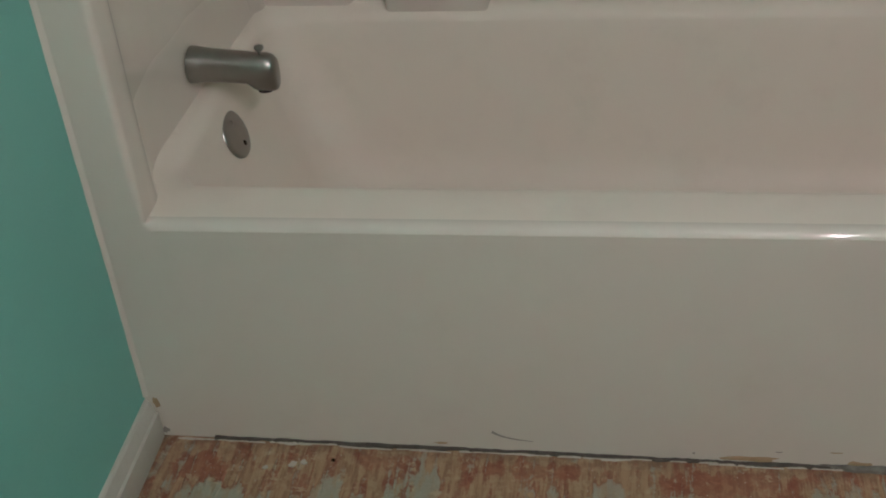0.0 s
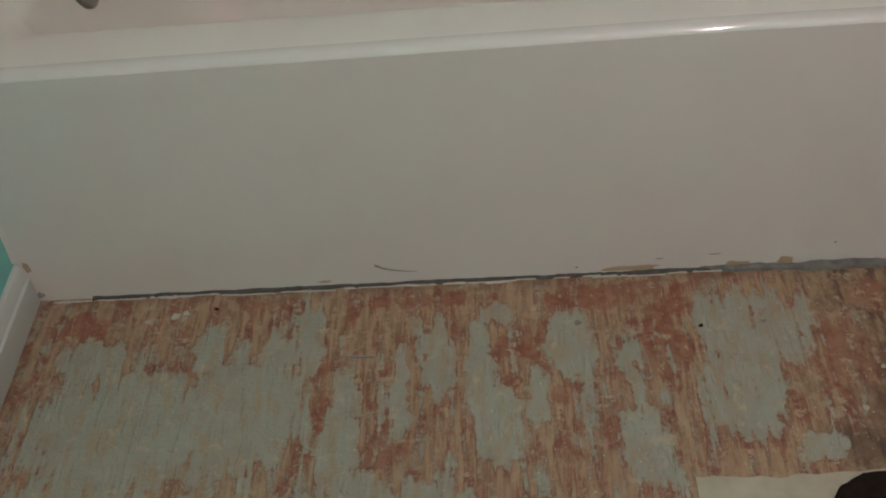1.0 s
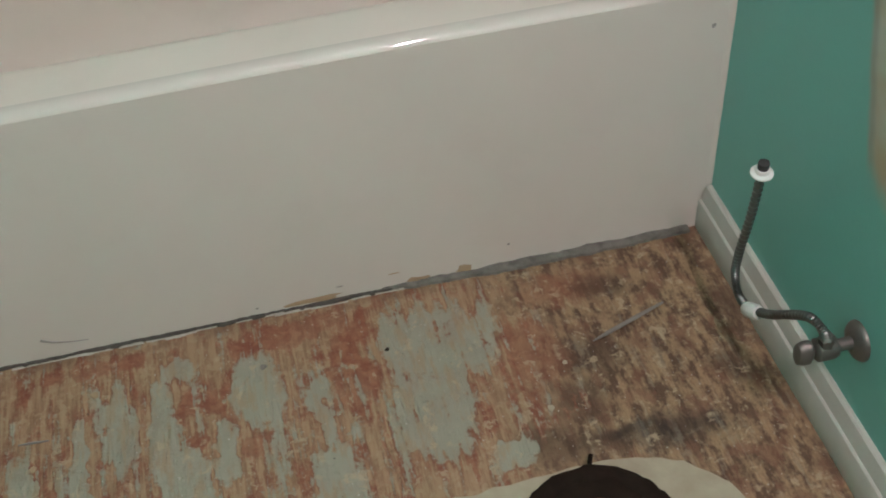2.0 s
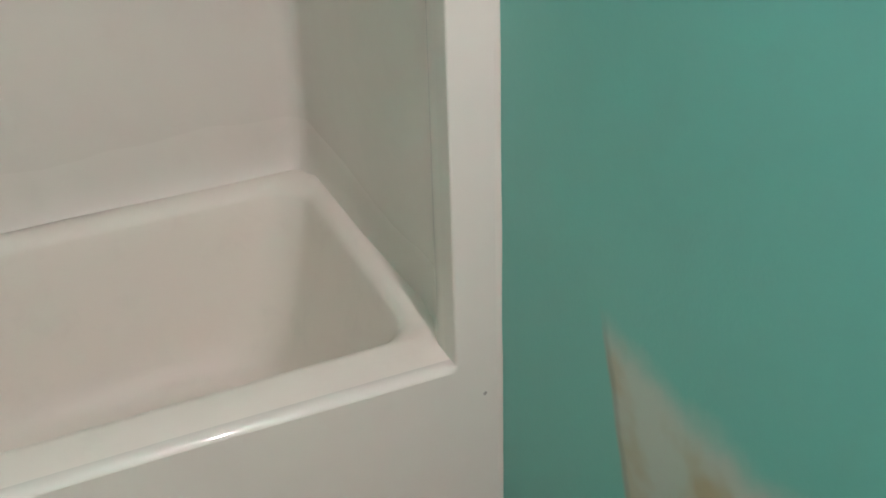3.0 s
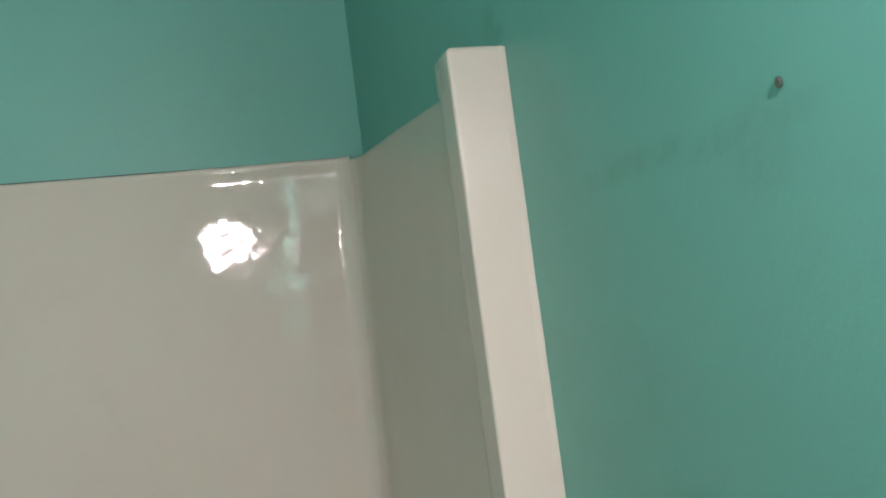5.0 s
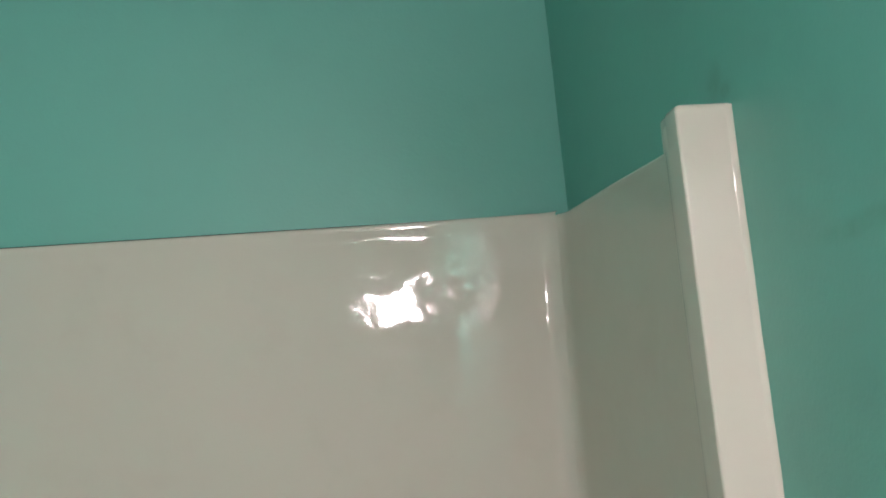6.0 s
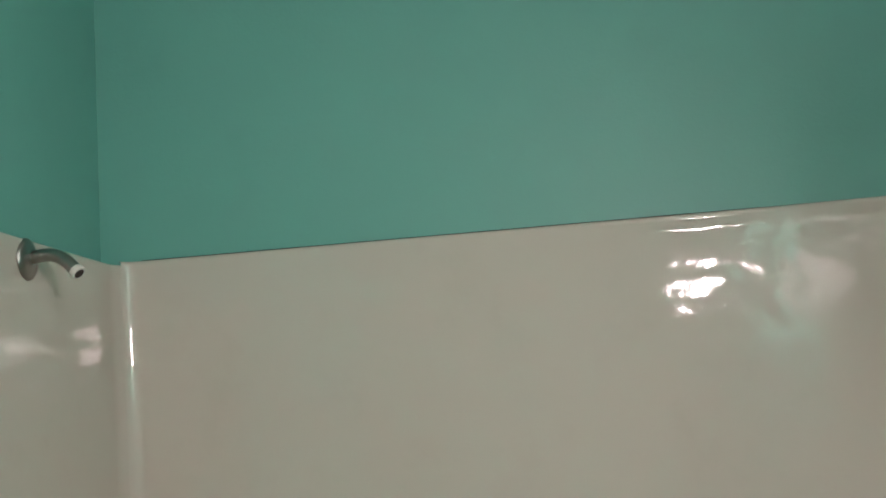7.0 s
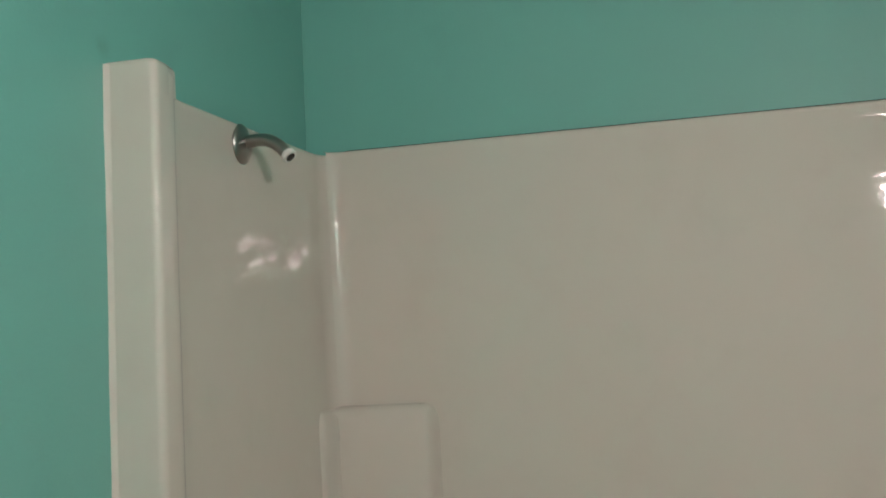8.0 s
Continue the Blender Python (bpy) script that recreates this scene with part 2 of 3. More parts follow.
TAPE = plain("white_thread_tape", (0.80, 0.80, 0.76), (0.70, 0.70, 0.66), 60, 0.6)
BLACK = plain("black_rubber_and_bores", (0.025, 0.025, 0.025), (0.04, 0.038, 0.035), 40, 0.6)
CAULK = plain("old_grey_caulk", (0.28, 0.26, 0.22), (0.03, 0.027, 0.023), 60, 0.7, 0, 0.8, 0.002, 90)
CRACK = plain("dirty_open_joint", (0.030, 0.024, 0.018), (0.13, 0.115, 0.095), 70, 0.8, 0, 0.8, 0.002, 90)
CHALK = plain("chalky_white_residue", (0.56, 0.52, 0.44), (0.36, 0.32, 0.26), 50, 0.8, 0, 0.8, 0.002, 90)
STAIN = plain("tan_adhesive_stain", (0.45, 0.33, 0.20), (0.33, 0.21, 0.12), 60, 0.7, 0, 0.6)
SCUFF = plain("dark_scuff", (0.20, 0.18, 0.16), (0.34, 0.31, 0.28), 80, 0.6)
CREAM = plain("cream_vinyl", (0.50, 0.45, 0.33), (0.31, 0.25, 0.165), 26, 0.6, 0, 0.7)
RUST = plain("rusted_iron", (0.20, 0.07, 0.03), (0.05, 0.025, 0.015), 45, 0.8, 0.1, 1.0, 0.003, 70)
# black of the grimy ring, and of the shade painted into the well
GRIME_SHADE = plain("black_grime_and_shade", (0.010, 0.008, 0.006), (0.032, 0.020, 0.014), 40, 0.9, 0, 0.8, shine=0.08)
BLUE = plain("blue_rag", (0.010, 0.028, 0.085), (0.025, 0.055, 0.14), 50, 0.85, 0, 0.8)
GREYWOOD = plain("weathered_splinter", (0.26, 0.24, 0.21), (0.16, 0.14, 0.12), 60, 0.7)


# ---- mesh helpers ----
def finish(name, bm, material, angle=35):
    bmesh.ops.recalc_face_normals(bm, faces=bm.faces)
    me = bpy.data.meshes.new(name)
    bm.to_mesh(me)
    bm.free()
    me.materials.append(material)
    for p in me.polygons:
        p.use_smooth = True
    me.set_sharp_from_angle(angle=radians(angle))
    return new(name, me)


def thing(name, base, label, category, group="", kind=""):
    ob = new(name)
    ob.location = base
    ob.empty_display_size = 0.05
    return tagged(ob, label, category, group, kind)


def part(name, bm, material, parent, label="", angle=35, kind=""):
    """One mesh under a thing or a part; the bmesh is in world metres."""
    home = Vector(parent.location)
    if parent.parent:
        home = home + parent.parent.location
    bmesh.ops.translate(bm, verts=bm.verts, vec=-home)
    ob = finish(name, bm, material, angle)
    ob.parent = parent
    return tagged(ob, label, kind=kind)


def box(bm, x0, x1, y0, y1, z0, z1, bevel=0.0, seg=2):
    m = Matrix.Translation(((x0 + x1) / 2, (y0 + y1) / 2, (z0 + z1) / 2)) @ Matrix.Diagonal((x1 - x0, y1 - y0, z1 - z0, 1))
    made = bmesh.ops.create_cube(bm, size=1, matrix=m)["verts"]
    if bevel:
        edges = list({e for v in made for e in v.link_edges})
        bmesh.ops.bevel(bm, geom=edges, offset=bevel, segments=seg, affect="EDGES", profile=0.5)
    return bm


def slab(*a, **kw):
    return box(bmesh.new(), *a, **kw)


def loft(bm, rings, closed=True, cap_start=False, cap_end=False):
    """Joins rows of points, all of one length, with faces."""
    rows = [[bm.verts.new(p) for p in ring] for ring in rings]
    n = len(rows[0])
    for a, b in zip(rows, rows[1:]):
        for i in range(n if closed else n - 1):
            j = (i + 1) % n
            bm.faces.new((a[i], a[j], b[j], b[i]))
    if cap_start:
        bm.faces.new(rows[0][::-1])
    if cap_end:
        bm.faces.new(rows[-1])
    return bm


def tube(bm, path, radius, sides=14, caps=True):
    """A round bar along a path; radius is one number or one for each point."""
    pts = [Vector(p) for p in path]
    radii = radius if isinstance(radius, (list, tuple)) else [radius] * len(pts)
    rings, side = [], None
    for i, p in enumerate(pts):
        d = (pts[min(i + 1, len(pts) - 1)] - pts[max(i - 1, 0)]).normalized()
        if side is None:
            side = d.orthogonal().normalized()
        side = (side - d * side.dot(d)).normalized()
        up = d.cross(side)
        rings.append([p + radii[i] * (math.cos(a) * side + math.sin(a) * up) for a in (2 * math.pi * j / sides for j in range(sides))])
    return loft(bm, rings, True, caps, caps)


def smooth_path(pts, steps=8):
    """A Catmull-Rom curve through the points."""
    p = [Vector(q) for q in pts]
    p = [2 * p[0] - p[1]] + p + [2 * p[-1] - p[-2]]
    out = []
    for i in range(1, len(p) - 2):
        for s in range(steps):
            t = s / steps
            a, b, c, d = p[i - 1:i + 3]
            out.append(0.5 * (2 * b + (c - a) * t + (2 * a - 5 * b + 4 * c - d) * t * t + (3 * b - a - 3 * c + d) * t ** 3))
    out.append(p[-2])
    return out


def lathe(profile, centre, axis, sides=28):
    """Turns (radius, height) pairs about an axis through the centre."""
    axis = Vector(axis).normalized()
    u = axis.orthogonal().normalized()
    v = axis.cross(u)
    c = Vector(centre)
    rings = [[c + axis * h + max(r, 1e-4) * (math.cos(a) * u + math.sin(a) * v) for a in (2 * math.pi * j / sides for j in range(sides))] for r, h in profile]
    return loft(bmesh.new(), rings, True, True, True)


def flake(x, y, size, height, seed, z=0.0, stretch=1.0, turn=0.0):
    """A ragged flat chip lying on the floor."""
    rng = random.Random(seed)
    n = 9
    low, top = [], []
    for i in range(n):
        a = 2 * math.pi * i / n
        r = size * rng.uniform(0.6, 1.1)
        px, py = r * math.cos(a), r * math.sin(a) * stretch
        qx, qy = px * math.cos(turn) - py * math.sin(turn), px * math.sin(turn) + py * math.cos(turn)
        low.append((x + qx, y + qy, z))
        top.append((x + qx * 0.85, y + qy * 0.85, z + height * rng.uniform(0.7, 1.2)))
    return loft(bmesh.new(), [low, top], True, True, True)


def ragged_strip(x0, x1, lo, hi, n, seed, face="floor", height=0.003, scale=14):
    """A wavering strip along the foot of the apron; lo and hi are its edges as functions of x."""
    bm = bmesh.new()
    a, b, c, d = [], [], [], []
    for i in range(n + 1):
        x = x0 + (x1 - x0) * i / n
        e = noise.noise((x * scale, seed, 0)) + 0.5 * noise.noise((x * scale * 4, seed, 3))
        f = noise.noise((x * scale, seed, 7)) + 0.5 * noise.noise((x * scale * 4, seed, 9))
        y0, y1 = min(lo(x) + 0.0042 * e, hi(x) - 0.001), hi(x) + 0.0012 * f
        a.append((x, y0, 0.0)), b.append((x, y0 + 0.001, height * (1 + 0.4 * e)))
        c.append((x, y1, height * (1.3 + 0.9 * f))), d.append((x, y1 + 0.0005, 0.0))
    return loft(bm, [a, b, c, d], False)


# ---- the room ----
def structure(name, bm, material, label, category):
    return tagged(finish(name, bm, material), label, category, kind="structure")


structure("floor", slab(-0.1, W + 0.1, FRONT - 0.1, 0.85, -0.06, 0.0), FLOOR, "scraped plywood subfloor with grey and rust-red residue", "floor")
structure("wall_left", slab(-0.1, 0.0, FRONT, 0.748, 0.0, CEIL), TEAL, "teal painted plaster wall", "wall")
structure("wall_right", slab(W, W + 0.1, FRONT, 0.748, 0.0, CEIL), TEAL, "teal painted wall with a bare patch behind the missing toilet", "wall")
structure("wall_back", slab(-0.1, W + 0.1, 0.748, 0.85, 0.0, CEIL), TEAL, "teal painted wall above the tub surround", "wall")
# never in view; its beige is chosen to throw warm light back
structure("wall_front", slab(-0.1, W + 0.1, FRONT - 0.1, FRONT, 0.0, CEIL), WARM_BOUNCE, "unseen beige wall added to bounce warm light at the tub", "wall")
structure("ceiling", slab(-0.1, W + 0.1, FRONT - 0.1, 0.85, CEIL, CEIL + 0.1), CEILING, "flat white painted ceiling", "ceiling")


def baseboard(name, x, s, height):
    """Moulded board along a side wall; s is the way into the room."""
    prof = [(0.0, 0.0), (0.0168, 0.0), (0.0175, 0.003), (0.0175, 0.66), (0.0164, 0.68), (0.0136, 0.695), (0.0128, 0.73), (0.0116, 0.82), (0.0094, 0.905), (0.0078, 0.97), (0.0045, 1.0), (0.0, 1.0)]
    prof = [(p, z if z < 0.01 else z * height) for p, z in prof]
    ends = []
    for i in range(41):
        y = FRONT + (-0.003 - FRONT) * i / 40
        sway = 0.0009 * noise.noise((y * 5, x, 2))
        ends.append([(x + s * (p + (sway if p > 0.001 else 0)), y, z + (sway if z > 0.05 else 0)) for p, z in prof])
    return structure(name, loft(bmesh.new(), ends, True, True, True), WHITE, "white moulded baseboard with a worn edge", "baseboard")


baseboard("baseboard_left", 0.0, 1, 0.078)
baseboard("baseboard_right", W, -1, 0.081)


# ---- tub and shower unit ----
unit = thing("tub_shower_unit", (W / 2, 0.37, 0), "glossy off-white refinished one-piece tub and shower surround", "bathtub")
CW, CD = 0.072, 0.062      # column width and depth
TOES = {1: 0.033, -1: 0.022}   # how far the left and right side panels stand in at the back
DRAFTS = {1: 0.020, -1: 0.040}   # how far they lean in towards the rim
RC = 0.042                 # radius of the back corners


def rounded(x0, x1, y0, y1, r, z, n=8):
    pts = []
    for cx, cy, a0 in ((x1 - r, y1 - r, 0), (x0 + r, y1 - r, 90), (x0 + r, y0 + r, 180), (x1 - r, y0 + r, 270)):
        for i in range(n + 1):
            a = radians(a0 + 90 * i / n)
            pts.append((cx + r * math.cos(a), cy + r * math.sin(a), z))
    return pts


def rise(x):
    """The rim stands a little higher towards its right end."""
    return 0.0012 + 0.0130 * min(1.0, max(0.0, (x - 0.05) / 1.0))


def tub_basin():
    rings = [rounded(0.004, W - 0.004, 0.019, 0.744, 0.004, RIM), rounded(0.026, W - 0.046, 0.060, 0.726, 0.030, RIM + 0.0006)]
    for i in range(8):
        a = radians(6 + 70 * i / 7)
        g, dz = 0.036 * math.sin(a), 0.036 * (1 - math.cos(a))
        rings.append(rounded(0.036 + g, W - 0.054 - g, 0.084 + g, 0.718 - g, 0.040 + g, RIM + 0.0006 - dz))
    rings += [
        rounded(0.078, W - 0.096, 0.126, 0.682, 0.078, 0.34),
        rounded(0.115, W - 0.130, 0.145, 0.668, 0.095, 0.24),
        rounded(0.148, W - 0.165, 0.156, 0.658, 0.103, 0.16),
        rounded(0.170, W - 0.190, 0.166, 0.650, 0.105, 0.115),
        rounded(0.190, W - 0.212, 0.180, 0.636, 0.102, 0.085),
        rounded(0.215, W - 0.240, 0.202, 0.614, 0.090, 0.068),
        rounded(0.250, W - 0.275, 0.235, 0.582, 0.070, 0.061),
        rounded(0.285, W - 0.310, 0.265, 0.555, 0.055, 0.060),
    ]
    rings = [[(x, y, z + rise(x) * min(1.0, max(0.0, (z - 0.06) / 0.33))) for x, y, z in ring] for ring in rings]
    return loft(bmesh.new(), rings, True, False, True)


def apron():
    """Apron with a crisp edge under the rounded rim; flat at its ends, where the columns stand on it."""
    prof = [(0.0, 0.0), (0.0, 0.120), (-0.0003, 0.165), (-0.0005, 0.176), (-0.0003, 0.188), (0.0, 0.230), (0.0, 0.34)]
    roll, low = 0.0185, radians(24)
    base = RIM - roll * (1 - math.sin(low))
    nose = [(0.0, base)]
    for i in range(1, 11):
        a = low + (math.pi / 2 - low) * i / 10
        nose.append((roll * (math.cos(low) - math.cos(a)), base + roll * (math.sin(a) - math.sin(low))))
        xs = [0.0, CW * 0.5] + [CW - 0.006 + 0.003 * i for i in range(9)]
    xs = xs + [CW + 0.04 + (W / 2 - CW - 0.04) * i / 12 for i in range(12)]
    xs = xs + [W / 2] + [W - x for x in reversed(xs)]
    rows = []
    for x in xs:
        t = min(1.0, max(0.0, (min(x, W - x) - CW + 0.003) / 0.015))
        t = t * t * (3 - 2 * t)
        rows.append([(x, y, z) for y, z in prof] + [(x, y * t, z + rise(x)) for y, z in nose] + [(x, 0.020, RIM + rise(x))])
    return loft(bmesh.new(), rows, False)


def column(s):
    """Front column of the surround; s is 1 at the left wall and -1 at the right."""
    x0 = 0.0 if s > 0 else W

    def ring(z, r, shrink=0.0, notch=0.0):
        w, d = CW - shrink, CD - shrink
        pts = [(0.0, shrink), (w - r - 0.004, shrink)]
        for i in range(7):
            a = radians(-90 + 90 * i / 6)
            pts.append((w - r + r * math.cos(a), shrink + r + r * math.sin(a)))
        pts += [(w, shrink + r + 0.004), (w, 0.036), (w - 0.001 - notch, 0.039), (w - 0.003 - notch, d), (0.0, d)]
        return [(x0 + s * x, y, z) for x, y in pts]

    top = TOPS[s]
    edge = 0.010 if s > 0 else 0.0035
    panel_top = 1.790 if s > 0 else 1.778
    foot = RIM + rise(x0)
    levels = [(foot, 0.004, 0, 0.006), (RIM + 0.02, 0.005, 0, 0.006), (RIM + 0.06, edge, 0, 0.006), (1.1, edge, 0, 0.006), (panel_top - 0.030, edge, 0, 0.006), (panel_top - 0.028, edge, 0),
              (top - 0.009, edge, 0.0004), (top - 0.006, edge, 0.0012), (top - 0.002, edge, 0.0036), (top, edge, 0.007)]
    return loft(bmesh.new(), [ring(*l) for l in levels], True, True, True)


def side_plan(s):
    """Plan of a side panel from its column to the middle of the back corner."""
    x0 = 0.0 if s > 0 else W
    toe = TOES[s]
    pts = [(CW, 0.036), (0.0712, 0.048), (0.0675, 0.060), (0.0600, 0.074), (0.0490, 0.090), (0.0355, 0.108), (0.0235, 0.130), (0.0150, 0.158), (0.0118, 0.19), (0.0195, 0.42), (toe - 0.0012, D - RC - 0.02), (toe, D - RC)]
    for i in range(1, 5):
        a = radians(90 * i / 8)
        pts.append((toe + RC - RC * math.cos(a), D - RC + RC * math.sin(a)))
    return [(x0 + s * x, y) for x, y in pts]


def lip(z_top):
    """Rows of (height, lean into the tub, lean to the wall) that end a panel in a flared lip."""
    return [(RIM - 0.001, 0.017), (RIM + 0.005, 0.0135), (RIM + 0.014, 0.0100), (RIM + 0.028, 0.0064), (RIM + 0.046, 0.0033), (RIM + 0.068, 0.0013), (RIM + 0.10, 0.0), (0.9, 0.0), (1.4, 0.0), (z_top - 0.050, 0.0), (z_top - 0.036, 0.00005), (z_top - 0.028, 0.0002),
            (z_top - 0.020, 0.0010), (z_top - 0.012, 0.0022), (z_top - 0.005, 0.0030), (z_top - 0.002, 0.0018), (z_top, -0.003), (z_top, -0.010)]


def bow(x, z):
    """How far the back panel bends forward towards its dished end, fading out above the rim."""
    reach = max(0.0, x - 1.075)
    full = 0.124 * reach ** 2 if reach < 0.2 else 0.124 * (0.04 + 0.4 * (reach - 0.2))
    return full * min(1.0, max(0.0, (z - 0.45) / 0.7))


def panel_side(s):
    plan = side_plan(s)
    c = Vector((W / 2, 0.37))
    rings = []
    for z, lean in lip(1.800):
        row = []
        for i, (x, y) in enumerate(plan):
            a, b = Vector(plan[max(i - 1, 0)]), Vector(plan[min(i + 1, len(plan) - 1)])
            t = (b - a).normalized()
            nrm = Vector((t.y, -t.x))
            if nrm.dot(c - Vector((x, y))) < 0:
                nrm = -nrm
            k = max(0.0, 1 - y / D)
            drop = (0.008 if s > 0 else 0.022) * k if z > 1.5 else 0.0
            draft = DRAFTS[s] * (1.8 - max(z, 0.75)) / 1.4 * min(1.0, max(0.0, (y - 0.05) / 0.10))
            dish = bow(x, z) if y > D - RC - 0.001 else 0.0
            push = lean * (0.3 if z < 0.6 and y < D - RC else 1.0) * min(1.0, (y - 0.036) / 0.06)
            lift = rise(x) * min(1.0, max(0.0, (0.6 - z) / 0.1))
            row.append((x + s * draft + nrm.x * push, y - dish + nrm.y * push, z - drop + lift))
        rings.append(row)
    return loft(bmesh.new(), rings, False)


def panel_back():
    plan = []
    left, right = TOES[1], TOES[-1]
    for i in range(4, 9):
        a = radians(90 * i / 8)
        plan.append((left + RC - RC * math.cos(a), D - RC + RC * math.sin(a), math.cos(a), -math.sin(a)))
    for i in range(1, 24):
        x = left + RC + (W - left - right - 2 * RC) * i / 24
        plan.append((x, D, 0.0, -1.0))
    for i in range(8, 3, -1):
        a = radians(90 * i / 8)
        plan.append((W - right - RC + RC * math.cos(a), D - RC + RC * math.sin(a), -math.cos(a), -math.sin(a)))
    rings = [[(x + (1.8 - max(z, 0.75)) / 1.4 * (DRAFTS[1] * (i < 5) - DRAFTS[-1] * (i > len(plan) - 6)) + nx * lean,
               y - bow(x, z) + ny * lean, z + rise(x) * min(1.0, max(0.0, (0.6 - z) / 0.1))) for i, (x, y, nx, ny) in enumerate(plan)] for z, lean in lip(1.806)]
    return loft(bmesh.new(), rings, False)


part("tub_basin", tub_basin(), SATIN, unit, "satin off-white tub basin", angle=60)
part("apron", apron(), APRON, unit, "smooth off-white tub apron", angle=20)
for s in (1, -1):
    part("front_column", column(s), GEL, unit, angle=50)
    part("side_panel", panel_side(s), SIDE, unit, angle=50)
part("back_panel", panel_back(), GEL, unit, "glossy wavy off-white back panel", angle=50)


def corner_shelf():
    """Moulded corner tower with a rounded top."""
    levels = [(RIM, 0.0), (RIM + 0.03, 0.0), (1.285, 0.0), (1.305, 0.002), (1.318, 0.007), (1.326, 0.016), (1.329, 0.030)]
    rings = []
    for z, g in levels:
        d = 0.706 + g * 0.8
        rings.append([(0.026, 0.648 + g, z), (0.045 - g, 0.655 + g, z), (0.050 - g, 0.662 + g, z), (0.052 - g, d - 0.010, z), (0.058 - g, d, z), (0.216 - g, d, z), (0.222 - g, d + 0.002, z), (0.227 - g, d + 0.008, z), (0.232 - g, D - 0.012, z), (0.240 - g, D + 0.002, z)])
    return loft(bmesh.new(), rings, False)


def soap_ledge():
    levels = [(0.374, 0.016), (0.384, 0.006), (RIM - 0.012, 0.003), (0.50, 0.003), (0.515, 0.008), (0.522, 0.02)]
    rings = []
    for z, g in levels:
        d = 0.690 + g
        rings.append([(0.278 + g, D + 0.002, z), (0.286 + g, D - 0.012, z), (0.291 + g, d + 0.004, z), (0.297 + g, d, z), (0.478 - g, d, z), (0.484 - g, d + 0.004, z), (0.489 - g, D - 0.012, z), (0.497 - g, D + 0.002, z)])
    return loft(bmesh.new(), rings, False)


part("corner_shelf", corner_shelf(), GEL, unit, angle=50)
part("soap_ledge", soap_ledge(), GEL, unit, angle=50)


def edge_bead(x, s, seed, top):
    """Uneven paint and caulk edge between a column and the wall beside it."""
    bm = bmesh.new()
    a, b, c = [], [], []
    for i in range(121):
        z = 0.083 + (top - 0.087) * i / 120
        w = 0.004 + 0.0022 * noise.noise((z * 7, seed, 0)) + 0.0016 * noise.noise((z * 30, seed, 4))
        a.append((x + s * 0.0002, -w, z)), b.append((x + s * 0.003, -w * 0.45, z)), c.append((x + s * 0.008, -0.0002, z))
    return loft(bm, [a, b, c], False)


part("caulk_bead", edge_bead(0.0, 1, 3.3, TOPS[1]), GEL, unit)
part("caulk_bead", edge_bead(W, -1, 8.1, TOPS[-1]), GEL, unit)
part("top_gap", slab(0.08, W - 0.05, D + 0.003, 0.7485, 1.805, 1.8070), GRIME_SHADE, unit, "thin dark gap along the panel's top edge")
part("foot_gap", ragged_strip(0.10, 1.16, lambda x: -0.0052 + 0.003 * noise.noise((x * 6, 1, 1)), lambda x: 0.001, 320, 2.2, height=0.0035, scale=26), CRACK, unit, "dark open gap along the apron's foot")
part("foot_caulk", ragged_strip(1.02, W - 0.03, lambda x: -0.003 - 0.011 * max(0, min(1, (x - 1.02) / 0.16)), lambda x: 0.001, 200, 4.2, height=0.0050, scale=22), CAULK, unit, "torn grey caulk along the apron's foot")
rng = random.Random(12)
x = 0.04
while x < 1.12:
    length = rng.uniform(0.02, 0.09)
    mid_y, half = rng.uniform(-0.0085, -0.004), rng.uniform(0.0002, 0.0009)
    part("foot_residue", ragged_strip(x, x + length, lambda u: mid_y - half * math.sin(math.pi * (u - x) / length), lambda u: mid_y + half * math.sin(math.pi * (u - x) / length), 24, x * 9, height=0.0015, scale=25), CHALK, unit, "chalky white caulk residue")
    x += length * rng.uniform(0.3, 1.3)


def smear(x, z, w, h, seed, turn=0.0):
    """A ragged stain, a fraction of a millimetre proud of the apron."""
    rng = random.Random(seed)
    low, top = [], []
    n = 12
    for i in range(n):
        a = 2 * math.pi * i / n
        r = rng.uniform(0.55, 1.1)
        px, pz = w * r * math.cos(a), h * r * math.sin(a)
        px, pz = px * math.cos(turn) - pz * math.sin(turn), px * math.sin(turn) + pz * math.cos(turn)
        low.append((x + px, 0.0, max(0.001, z + pz)))
        top.append((x + px * 0.9, -0.0006, max(0.0015, z + pz * 0.9)))
    return loft(bmesh.new(), [low, top], True, False, True)


part("scuff", tube(bmesh.new(), smooth_path([(0.538, -0.0002, 0.041), (0.552, -0.0002, 0.033), (0.575, -0.0002, 0.027), (0.600, -0.0002, 0.024)]), [0.0022 - 0.0017 * i / 24 for i in range(25)], 6), SCUFF, unit, "dark curved scuff")
# the last one is a flat dark dot in place of a screw head
for x, z, w, h, seed, m in ((0.92, 0.009, 0.050, 0.007, 1, STAIN), (1.075, 0.008, 0.018, 0.008, 2, STAIN), (1.145, 0.011, 0.016, 0.009, 3, STAIN), (1.214, 0.042, 0.003, 0.0025, 4, SCUFF),
                            (0.838, 0.016, 0.003, 0.0015, 5, SCUFF), (1.04, 0.030, 0.010, 0.0015, 6, STAIN), (0.96, 0.026, 0.008, 0.0013, 7, SCUFF), (0.46, 0.012, 0.012, 0.003, 8, STAIN),
                            (0.02, 0.012, 0.010, 0.008, 9, SCUFF), (0.017, 0.07, 0.006, 0.014, 10, STAIN), (1.497, 0.36, 0.004, 0.004, 11, SCUFF)):
    part("stain", smear(x, z, w, h, seed), m, unit)


